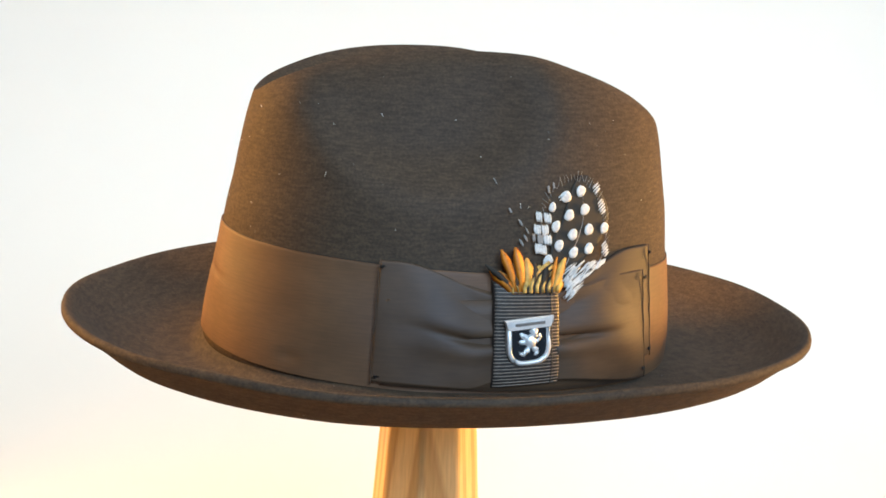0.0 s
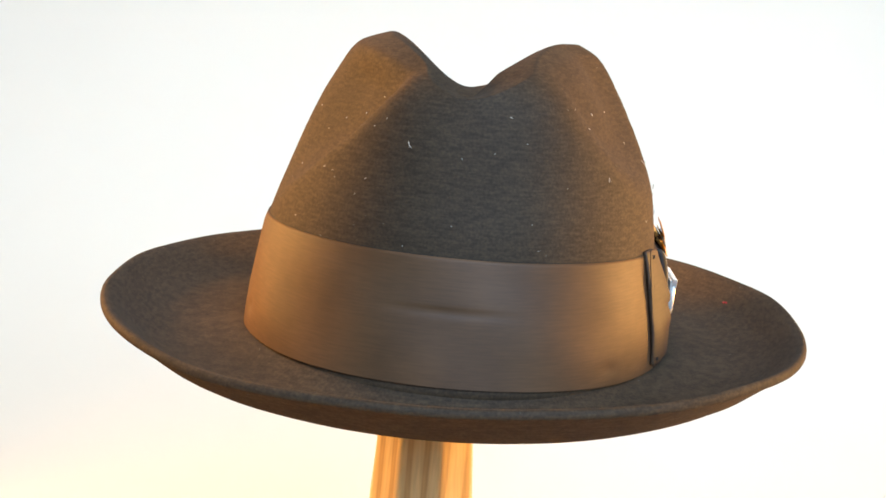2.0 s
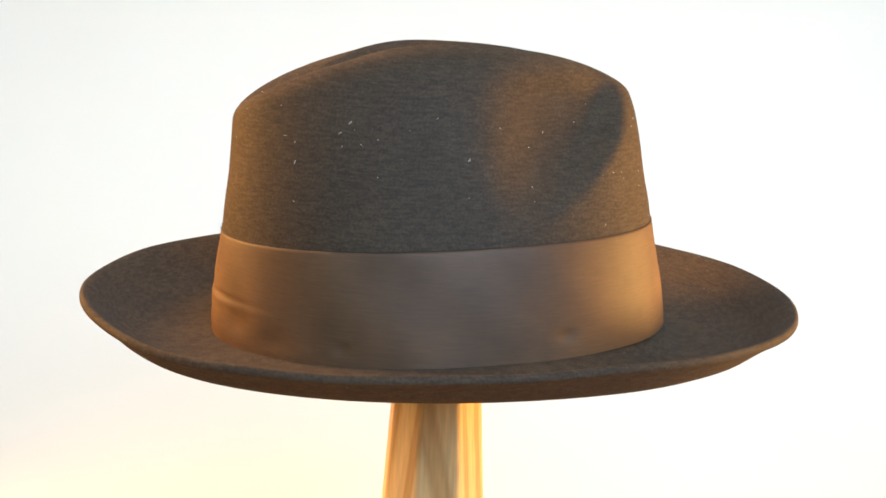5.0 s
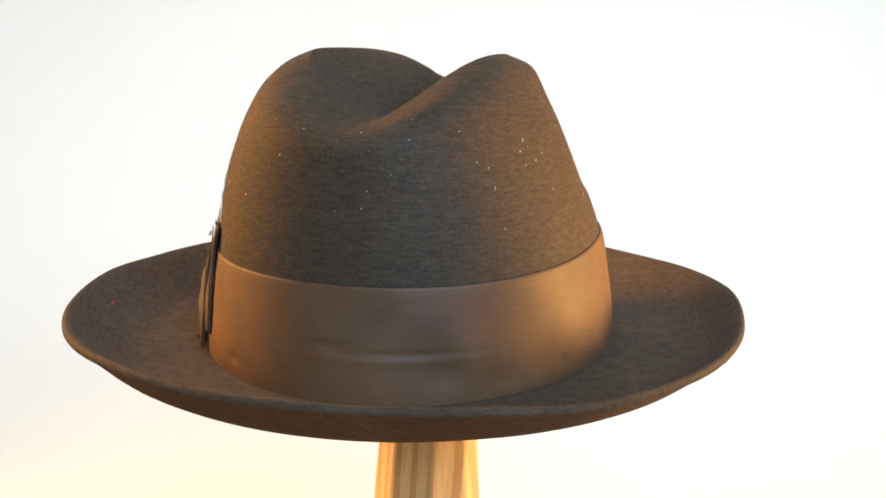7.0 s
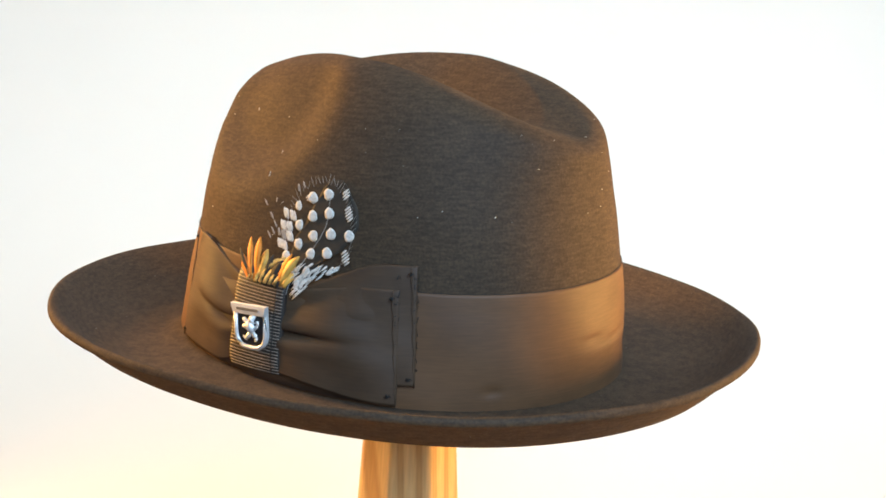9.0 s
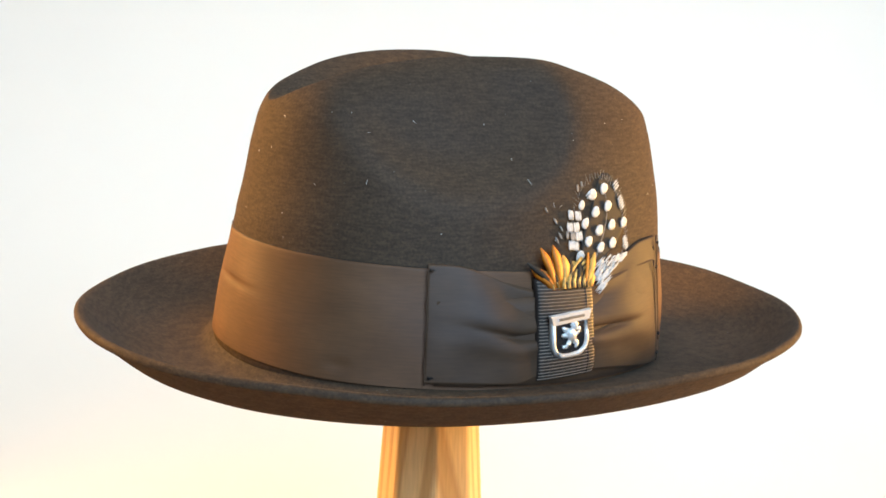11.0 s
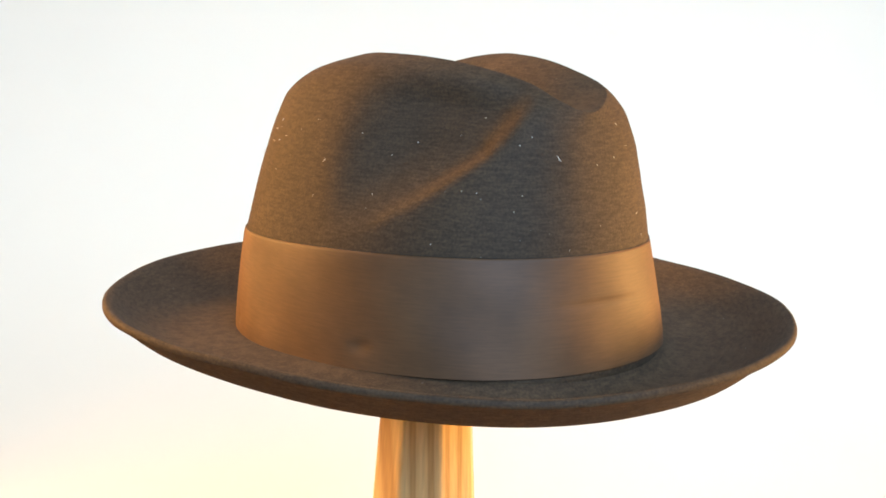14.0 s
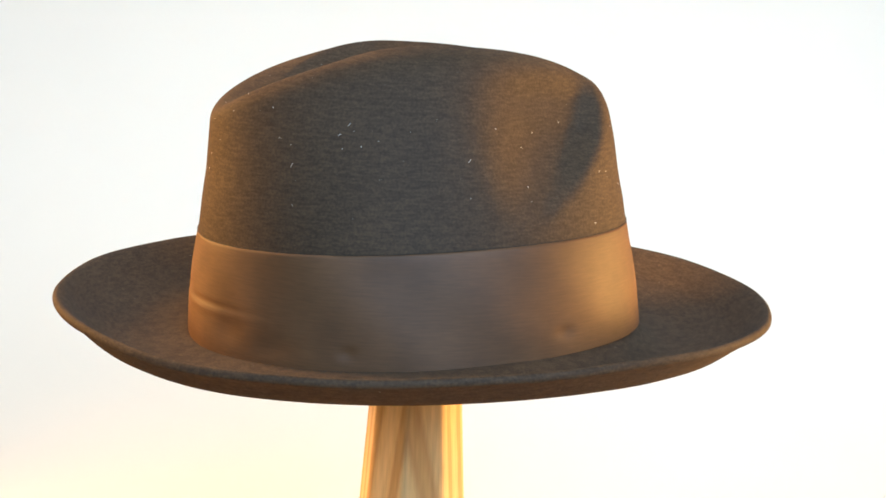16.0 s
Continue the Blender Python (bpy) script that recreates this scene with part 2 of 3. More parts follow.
def crown_mesh():
    ring, rows = 240, []
    th = np.arange(ring) * 2 * math.pi / ring
    zr = ridge(th)
    for u in np.linspace(0, 1, 70):
        h = np.full_like(th, math.sin(u * math.pi / 2) ** 0.9)
        x, y = oval(th, h)
        z = ZB + (zr - ZB) * h
        rows.append([Vector(p) * S for p in zip(pinched(CX + x, CY + y, z), CY + y, z)])
    x1, y1 = oval(th, np.ones_like(th))
    for k in range(1, 33):
        rho = 1 - k / 32.5
        x, y = rho * x1, rho * y1
        along = np.where(y < 0, y / 0.1582, y / 0.132)
        low = np.interp(along, [-1, -0.5, 0, 0.5, 1], [TALL - FRONT_DROP - 0.008, 0.114, 0.1115, 0.1115, TALL - BACK_DROP])
        z = low + (zr - low) * (0.6 * rho * rho * (3 - 2 * rho) + 0.4 * rho**1.6)
        rows.append([Vector(p) * S for p in zip(pinched(CX + x, CY + y, z), CY + y, z)])
    me = grid_mesh("crown", rows, True)
    bm = bmesh.new()
    bm.from_mesh(me)
    bmesh.ops.holes_fill(bm, edges=[e for e in bm.edges if e.is_boundary and e.verts[0].co.z > 0], sides=0)
    for least, times in ((0.03, 3), (0.058, 7)):
        upper = [v for v in bm.verts if v.co.z > least]
        for _ in range(times):
            bmesh.ops.smooth_vert(bm, verts=upper, factor=0.5, use_axis_x=True, use_axis_y=True, use_axis_z=True)
    bm.to_mesh(me)
    bm.free()
    me.polygons.foreach_set("use_smooth", [True] * len(me.polygons))
    return me


def waves(th, c):
    """A sum of waves round the hat: a mean, then a cosine and a sine for each order."""
    return c[0] + sum(c[2 * k - 1] * math.cos(k * th) + c[2 * k] * math.sin(k * th) for k in range(1, len(c) // 2 + 1))


def brim_edge(th):
    r = waves(th, (0.2882, 0.0049, -0.0084, -0.0127, 0.0009, -0.0002, 0.0014, -0.0021, -0.0010))
    z = waves(th, (-0.0372, 0.0012, -0.0029, 0.0009, 0.0003, -0.0006, -0.0007, 0.0005, 0.0011))
    return r + 0.0005 * math.sin(9 * th), z + 0.0006 * math.sin(7 * th + 1) + 0.0004 * math.sin(13 * th)


def band_low(az):
    return -0.0661 - 0.0024 * math.cos(radians(az)) - 0.0090 * math.sin(radians(az))


def band_high(az):
    return 0.0193 - 0.0028 * math.cos(radians(az)) - 0.0090 * math.sin(radians(az))


def brim_top(u, th):
    """Radius and height of the brim's upper face, from the crown (u = 0) to its edge (u = 1)."""
    re, ze = brim_edge(th)
    az = math.degrees(th)
    inner = on_crown(az, -0.06, -0.008) / S
    zi = band_low(az) - 0.001
    r0 = math.hypot(inner.x, inner.y)
    r = r0 + (re - r0) * u
    low = waves(th, (-0.0713, -0.0012, -0.0017, 0.0054, -0.0001))
    v = max(0.0, (r - 0.19) / (re - 0.19))
    g = lerp(v, [0.3, 0.45, 0.6, 0.75, 0.88, 1.0], [0.0, 0.03, 0.18, 0.39, 0.73, 1.0])
    z = low + (ze - low) * g
    z += (zi - low) * (1 - smooth((r - r0) / (0.215 - r0)))
    return r, z


def brim_mesh():
    ring, rows, thick = 240, [], 0.0068
    us = [i / 22 for i in range(23)]

    outline = [(u, 0.0) for u in us] + [(1.006, 0.07), (1.009, 0.25), (1.010, 0.5), (1.009, 0.75), (1.006, 0.93)] + [(u, 1.0) for u in reversed(us)]
    for u, d in outline:
        row = []
        for j in range(ring):
            th = 2 * math.pi * j / ring
            r, z = brim_top(min(u, 1.0), th)
            if u > 1:
                r += (u - 1) * 0.28
            row.append(Vector((r * math.cos(th) + d * 0.0012 * math.cos(th), r * math.sin(th) + d * 0.0012 * math.sin(th), z + 0.0016 - d * thick)) * S)
        rows.append(row)
    rows.append(rows[0])
    me = grid_mesh("brim", rows, True)
    bm = bmesh.new()
    bm.from_mesh(me)
    bmesh.ops.remove_doubles(bm, verts=bm.verts, dist=1e-6)
    for _ in range(2):
        bmesh.ops.smooth_vert(bm, verts=bm.verts, factor=0.2, use_axis_x=True, use_axis_y=True, use_axis_z=True)
    bmesh.ops.recalc_face_normals(bm, faces=bm.faces)
    bm.to_mesh(me)
    bm.free()
    me.polygons.foreach_set("use_smooth", [True] * len(me.polygons))
    return me


def panel(name, az0, az1, low, high, off, thick, nu=40, nv=24, ring=False):
    """A strip of cloth round the crown: low(u), high(u) are its edges, off(u, v) how far it stands off."""
    sides = []
    for k in (0, 1):
        rows = []
        for j in range(nv + 1):
            v = j / nv
            row = []
            for i in range(nu if ring else nu + 1):
                u = i / nu
                z = low(u) + (high(u) - low(u)) * v
                row.append(on_crown(az0 + (az1 - az0) * u, z, off(u, v) - k * thick))
            rows.append(row)
        sides.append(rows)
    if ring:
        return grid_mesh(name, sides[0] + list(reversed(sides[1])) + [sides[0][0]], True)
    loop = []
    for a, b in zip(sides[0], sides[1]):
        loop.append(a + list(reversed(b)))
    return grid_mesh(name, loop, True, True)


hat = tagged(new("fedora_hat"), "dark brown felt fedora with ribbon band, bow and spotted feather", "hat")

crown = part("crown", crown_mesh(), FELT, hat)
mod = crown.modifiers.new("felt_thickness", "SOLIDIFY")
mod.thickness, mod.offset = 0.002, -1
brim = part("brim", brim_mesh(), FELT, hat, "upturned brim with a raw worn edge")


def wrinkle(az, v):
    """Small folds and dimples of the band."""
    w = 0.0004 * math.sin(radians(az * 5) + 3 * v) + 0.0003 * math.sin(radians(az * 11) + 7 * v)
    for a0, v0, d, wa, wv in ((-91, 0.58, 0.0012, 11, 0.025), (104, 0.44, 0.0010, 17, 0.022), (104, 0.38, -0.0006, 17, 0.035), (88, 0.50, 0.0012, 5, 0.03), (150, 0.16, 0.0016, 2.0, 0.05), (-150, 0.20, 0.0016, 2.5, 0.05), (-54, 0.13, 0.0012, 2.5, 0.05), (59, 0.17, 0.0015, 2, 0.04), (115, 0.25, 0.0015, 5, 0.12), (130, 0.15, 0.0014, 6, 0.1)):
        da = (az - a0 + 180) % 360 - 180
        w -= d * math.exp(-((da / wa) ** 2) - ((v - v0) / wv) ** 2)
    return w


band = part("ribbon_band", panel("ribbon_band", 0, 360, lambda u: band_low(360 * u), lambda u: band_high(360 * u),
                                 lambda u, v: 0.0022 - 0.0012 * v**5 + 0.0012 * math.sin(math.pi * min(1, v + 0.15)) + wrinkle(360 * u, v), 0.003, 360, 36, True), BAND, hat, "brown ribbed ribbon band with a soft shine")
for nm, fn in (("band_piping", band_high),):
    pts = [on_crown(2 * i, fn(2 * i) + 0.0002, 0.0009) for i in range(181)]
    part(nm, tube(nm, pts, 0.00014), THREAD, band, "thin dark edge of the ribbon")


TWIST = -2.2


def by_bow(az, z, off=0.0):
    """As on_crown, counted from the middle of the bow."""
    return on_crown(az + TWIST, z, off)


def bow_loop(name, az0, az1, low, high, bulge, gather_at, lift, label):
    """One flat loop of the bow: gathered at the knot, with a pleat running out of it."""
    def off(u, v):
        g = u if gather_at == 0 else 1 - u
        puff = bulge * math.sin(math.pi * min(1, 0.02 + 0.98 * g)) ** 0.8 * (0.45 + 0.55 * math.sin(math.pi * v))
        pleat = -0.0075 * math.exp(-((g / 0.38) ** 2)) * math.exp(-(((v - 0.47 - 0.05 * g) / 0.032) ** 2))
        pleat += -0.0026 * math.exp(-((g / 0.45) ** 2)) * math.exp(-(((v - 0.80 - 0.25 * g) / 0.09) ** 2))
        pleat += 0.0022 * math.exp(-((g / 0.6) ** 2)) * (math.exp(-(((v - 0.36) / 0.09) ** 2)) + math.exp(-(((v - 0.6) / 0.09) ** 2)))
        pleat += 0.0007 * math.sin(7 * v + 3 * g) * math.sin(5 * g + 2 * v)
        return lift - 0.0024 * v**5 + puff * (1 - 0.6 * v**5) + pleat + 0.0005 * math.sin(9 * u + 5 * v)
    return part(name, panel(name, az0 + TWIST, az1 + TWIST, low, high, off, 0.0024, 56, 48), BOWC, bow, label)


bow = part("bow", panel("bow", -31 + TWIST, 36 + TWIST, lambda u: band_low(-31 + 67 * u) + 0.004, lambda u: 0.0, lambda u, v: 0.0062, 0.002, 40, 6), BOWC, hat, "flat satin ribbon bow with a ribbed knot")


bow_loop("bow_loop", -33.2, -4, lambda u: -0.058 - 0.004 * smooth(u) + 0.006 * smooth((u - 0.7) / 0.3), lambda u: 0.025 - 0.022 * smooth((u - 0.15) / 0.85), 0.0045, 1, 0.0058, "gathered satin loop, stitched at its end")
bow_loop("bow_loop", 9, 43.5, lambda u: -0.057 + 0.002 * u, lambda u: 0.004 + 0.026 * smooth(u / 0.8), 0.003, 0, 0.0056, "lower satin loop with a frayed cut end")
bow_loop("bow_loop", 9, 39.5, lambda u: -0.058 - 0.011 * smooth(u), lambda u: 0.004 + 0.009 * smooth(u / 0.8), 0.004, 0, 0.0080, "upper satin loop with a stitched end")
# stitched folds at the ends of the loops
for az, z0, z1, off in ((-33.2, -0.060, 0.027, 0.0060), (39.3, -0.070, 0.013, 0.0086), (43.4, -0.056, 0.031, 0.0062)):
    pts = [by_bow(az + 0.16 * math.sin(k * 1.9) + (0.0 if az < 0 else -1.2) * (k / 14), z0 + (z1 - z0) * k / 14, off) for k in range(15)]
    part("end_seam", tube("end_seam", pts, 0.00026), BOWC, bow, "stitched fold at the end of a loop")
for az, z, off in ((-32.4, 0.022, 0.0075), (-32.0, -0.054, 0.0075), (38.2, 0.008, 0.0105), (37.8, -0.062, 0.0105), (42.2, 0.025, 0.0075), (42.2, -0.05, 0.0075)):
    pts = [by_bow(az + 0.6 * math.cos(k), z + 0.0012 * math.sin(2 * k), off + 0.0004 * (k % 2)) for k in range(6)]
    part("stitch", tube("stitch", pts, 0.0003, 5), THREAD, bow, "small knotted thread stitch")
# frayed threads along the cut ends
rng = random.Random(5)
for k in range(22):
    z = -0.052 + 0.075 * rng.random()
    a, o = (42.8, 0.0060) if k % 3 else (38.6, 0.0085)
    pts = [by_bow(a + i * 0.35, z + 0.0012 * i * rng.uniform(-1, 1), o - 0.0008 * i) for i in range(4)]
    part("frayed_thread", tube("frayed_thread", pts, 0.00016, 4), THREAD, bow)

# ribbed knot
knot = part("knot", panel("knot", -6.9 + TWIST, 9.8 + TWIST, lambda u: -0.0610 + 0.001 * u, lambda u: 0.0135 - 0.002 * u,
                          lambda u, v: 0.0114 - 0.0008 * (2 * u - 1) ** 6 - 0.004 * (2 * v - 1) ** 6, 0.0085, 24, 40), KNOT, bow, "dark ribbed ribbon knot")
for k in range(30):
    v = (k + 0.6) / 30.4
    pts = []
    for i in range(15):
        u = 0.01 + 0.98 * i / 14
        pts.append(by_bow(-6.9 + 16.7 * u, -0.0610 + 0.001 * u + (0.0745 - 0.003 * u) * v, 0.0116 - 0.0008 * (2 * u - 1) ** 6 - 0.004 * (2 * v - 1) ** 6))
    part("knot_rib", tube("knot_rib", pts, 0.0002, 4), KNOTL, knot)
pts = [by_bow(7.6, -0.060 + 0.071 * k / 20, 0.0118 - 0.004 * (2 * k / 20 - 1) ** 6 - 0.0010) for k in range(21)]
part("selvedge", tube("selvedge", pts, 0.0006), KNOT, knot)

# shield pin on the knot
PC = by_bow(1.3, -0.0262, 0.0128)
PN = normal_at(1.9 + TWIST, -0.0275)
PR = Vector((0, 0, 1)).cross(PN).normalized()
PR = (PR + 0.07 * PN.cross(PR)).normalized()
PU = PN.cross(PR)


def pin_point(x, y, d):
    """x to the right and y up on the pin's face, d out of it, in millimetres."""
    return PC + (PR * x * 1.08 + PU * y * 1.04 + PN * d) * 0.001


def shield(k, cut=0.0):
    """The outline of the shield, shrunk by k millimetres."""
    w, t, b = 8.2 - k, 7.4 - k - cut, -9.3 + k
    pts = [(-w, t), (w, t)]
    for i in range(9):
        a = i / 8
        pts.append((w * math.cos(a * math.pi / 2) ** 0.55 if a < 1 else 0, -2.5 + (b + 2.5) * math.sin(a * math.pi / 2)))
    pts += [(-x, y) for x, y in reversed(pts[2:-1])]
    return pts


def prism(name, outline, d0, d1, inset=0.0):
    rows = [[pin_point(x, y, d0) for x, y in outline], [pin_point(x, y, d1) for x, y in outline], [pin_point(x * (1 - inset), y * (1 - inset), d1 + 0.3) for x, y in outline]]
    me = grid_mesh(name, rows, True, True)
    me.polygons.foreach_set("use_smooth", [False] * len(me.polygons))
    return me


pin = part("shield_pin", prism("shield_pin", shield(0), -0.6, 0.5, 0.03), SILVER, knot, "silver shield pin with black enamel")
part("enamel", prism("enamel", shield(1.6, 1.8), 0.5, 0.82, 0.01), ENAMEL, pin, "black enamel field")
rim = [pin_point(x * 0.97, y * 0.97, 1.0) for x, y in shield(0.4)]
part("rim", tube("rim", rim + [rim[0]], 0.0010, 6), SILVER, pin)
part("top_bar", prism("top_bar", [(-8.2, 4.7), (8.2, 4.7), (9.3, 8.3), (-9.3, 8.3)], 0.3, 1.9, 0.02), SILVER, pin, "silver scroll with plain worn marks")
part("writing_bar", prism("writing_bar", [(-5.6, 6.0), (5.6, 6.0), (5.6, 7.0), (-5.6, 7.0)], 2.1, 2.3), simple("worn_mark", (0.3, 0.3, 0.3), 0.5, 0.8), pin)
# the emblem: raised silver limbs round a body
for x0, y0, x1, y1, r in ((-0.6, 1.8, 0.9, -2.2, 1.5), (0.6, 2.4, 2.6, 3.0, 1.3), (-0.8, 1.2, -3.6, 2.4, 0.7), (-0.6, -0.3, -3.8, -0.6, 0.7), (0.9, -2.4, 3.4, -4.6, 0.75), (0.2, -2.6, -2.6, -5.4, 0.75), (1.2, -1.4, 4.2, 0.4, 0.6), (4.2, 0.4, 3.6, 2.0, 0.6), (-2.6, -5.4, -3.8, -4.4, 0.5), (3.4, -4.6, 2.2, -5.8, 0.5)):
    pts = [pin_point(x0 + (x1 - x0) * k / 5, y0 + (y1 - y0) * k / 5 + 0.25 * math.sin(k * 2.1), 0.95) for k in range(6)]
    part("emblem_limb", tube("emblem_limb", pts, r * 0.0015, 6, lambda u: 0.75 + 0.35 * math.sin(3 * u)), SILVER, pin)

# ---- feathers tucked behind the knot ----
def leaf(name, spine, width, profile=None):
    """A slim feather along points of (bearing, height, off): width in metres, a ridge down the middle."""
    rows = []
    pts = [by_bow(*p) for p in spine]
    n = len(pts) - 1
    for i, p in enumerate(pts):
        u = i / n
        d = (pts[min(i + 1, n)] - pts[max(i - 1, 0)]).normalized()
        nn = normal_at(spine[i][0] + TWIST, spine[i][1])
        side = d.cross(nn).normalized()
        w = width * (profile(u) if profile else math.sin(math.pi * (0.12 + 0.86 * u)) ** 0.8)
        rows.append([p - side * w, p + nn * 0.0003, p + side * w, p - nn * 0.0003])
    return grid_mesh(name, rows, True, True)


def spot_mesh(name, az, z, off, half_w, half_h, lean=0.0):
    """One pale fleck: a small domed oval made of barbs that lies on the feather."""
    c, n = by_bow(az, z, off), normal_at(az + TWIST, z)
    right = Vector((0, 0, 1)).cross(n).normalized()
    up = n.cross(right)
    rows = []
    for rr, d in ((1.0, -0.0001), (1.0, 0.0001), (0.6, 0.00014)):
        row = []
        for k in range(12):
            a = 2 * math.pi * k / 12
            w = 1 + 0.06 * math.sin(3 * a + az) + 0.04 * math.sin(5 * a + z * 900)
            x, y = rr * w * half_w * math.cos(a), rr * w * half_h * math.sin(a)
            x, y = x * math.cos(lean) - y * math.sin(lean), x * math.sin(lean) + y * math.cos(lean)
            row.append(c + right * x + up * y + n * d)
        rows.append(row)
    return grid_mesh(name, rows, True, True)


def stand_off(z):
    """How far the spotted feather stands off the crown: it follows the felt, lifting to its tip."""
    return lerp(z, [0.0, 0.02, 0.05, 0.09], [0.0078, 0.0042, 0.0016, 0.0014])


rows = []
for i in range(25):
    u = i / 24
    z = 0.008 + 0.076 * u
    mid = 11.5 + 9.5 * smooth(u * 1.4)
    half = 8.0 * math.sin(math.pi * (0.06 + 0.93 * u)) ** 0.55 * (0.55 + 0.45 * smooth(u * 2))
    row = [by_bow(mid + half * k / 8, z + 0.0012 * math.sin(5 * k + i), stand_off(z)) for k in range(-8, 9)]
    row += [by_bow(mid + half * k / 8, z + 0.0012 * math.sin(5 * k + i), stand_off(z) - 0.0008) for k in range(8, -9, -1)]
    rows.append(row)
feather = part("spotted_feather", grid_mesh("spotted_feather", rows, True, True), VANE, hat, "blackish feather with white round spots")
pts = [by_bow(10 + 9.5 * smooth(u * 1.3), 0.0 + 0.078 * u, stand_off(0.078 * u) + 0.0008) for u in [k / 16 for k in range(17)]]
part("quill", tube("quill", pts, 0.0002, 5, lambda u: 1.1 - 0.7 * u), GREYB, feather)

rng = random.Random(11)
# round spots in rows across the vane, then the ones at its foot
for az, z, w in ((14.2, 0.0706, 1.05), (19.0, 0.0742, 1.0), (9.8, 0.0636, 0.7), (14.8, 0.0576, 1.0), (19.8, 0.0611, 1.0), (10.7, 0.0500, 0.85), (15.6, 0.0438, 1.0), (20.8, 0.0467, 1.0),
                 (26.0, 0.0470, 0.95), (11.3, 0.0366, 0.9), (15.5, 0.0312, 0.9), (20.3, 0.0332, 1.0), (7.9, 0.0266, 0.95), (10.6, 0.0140, 0.85), (15.0, 0.0180, 0.85), (13.0, 0.0108, 0.75)):
    part("feather_spot", spot_mesh("feather_spot", az, z, stand_off(z) + 0.0012, 0.0022 * w, 0.00235 * min(1.0, w + 0.15), rng.uniform(-0.6, -0.1)), SPOT, feather)
# spots at the rim, split into slanting barbs
for az, z, n in ((24.2, 0.0757, 3), (25.5, 0.0624, 5), (25.6, 0.0318, 5), (13.0, 0.0712, 2)):
    for k in range(n):
        d = k - (n - 1) / 2
        part("feather_streak", spot_mesh("feather_streak", az + 0.25 * d, z - 0.0019 * d, stand_off(z) + 0.0013, 0.00036, 0.0021 - 0.0003 * abs(d), -0.85), SPOT, feather)
# broken streaks on the fluffed edge
for az, z, w in ((5.8, 0.0567, 0.9), (8.3, 0.0562, 1.1), (5.3, 0.0484, 1.0), (7.5, 0.0482, 1.0), (4.2, 0.0425, 0.6), (6.0, 0.0412, 0.8), (8.1, 0.0410, 1.2), (5.3, 0.0344, 1.0), (6.8, 0.0343, 0.9),
                 (0.6, 0.0538, 0.5), (1.9, 0.0426, 0.5), (0.7, 0.0395, 0.5), (-2.2, 0.0613, 0.4), (9.0, 0.0765, 0.5), (10.6, 0.0785, 0.4), (2.4, 0.0475, 0.4)):
    n = 3 if w > 0.75 else 2
    for k in range(n):
        d = k - (n - 1) / 2
        part("feather_streak", spot_mesh("feather_streak", az + 0.62 * w * d, z + rng.uniform(-0.0006, 0.0006), stand_off(z) + 0.0012, 0.00055 * w, 0.0021 * min(1.0, w + 0.2), 0.18 if az > 4 else 0.5),
                                         SPOT if w > 0.85 else GREYB, feather)
# white barbs fanning from the foot over the bow
for k in range(20):
    u = rng.random()
    az, z = 12.5 + 11 * u + rng.uniform(-1, 1), 0.010 + 0.016 * u + rng.uniform(-0.004, 0.004)
    part("feather_streak", spot_mesh("feather_streak", az, z, 0.0088 - 0.09 * max(z, 0) + 0.0010, rng.uniform(0.0003, 0.00065), rng.uniform(0.0014, 0.0026), rng.uniform(-1.15, -0.8)), SPOT, feather)
# loose barbs round the outline
for k in range(46):
    a = math.pi * (-0.34 + 1.42 * k / 45)
    caz, cz = 18.0 + 8.8 * math.cos(a) * (1.0 if math.cos(a) > 0 else 1.3), 0.050 + 0.034 * math.sin(a)
    d = (math.cos(a) * 0.9 + rng.uniform(-0.8, 0.8), 0.0032 + rng.uniform(-0.001, 0.002))
    pts = [by_bow(caz + d[0] * s, cz + d[1] * s, stand_off(cz) + 0.0006 + 0.0008 * s) for s in (-0.6, -0.1, 0.4, 0.9)]
    part("barb", tube("barb", pts, 0.00010, 4, lambda u: 1.1 - 0.7 * u), GREYB, feather)
# white tipped barbs sweeping over the bow
for k in range(36):
    z = -0.001 + 0.022 * rng.random()
    az = 11.5 + 9 * rng.random() * (0.4 + 25 * max(z, 0.0))
    ln = rng.uniform(0.8, 2.0)
    pts = [by_bow(az + ln * s, z + 0.0042 * s + 0.001, 0.0100 - 0.09 * max(z, 0) + 0.0008 * s) for s in (-0.6, 0, 0.6, 1.2)]
    part("white_barb", tube("white_barb", pts, 0.00019, 5, lambda u: 0.5 + 0.9 * math.sin(math.pi * u)), SPOT, feather)

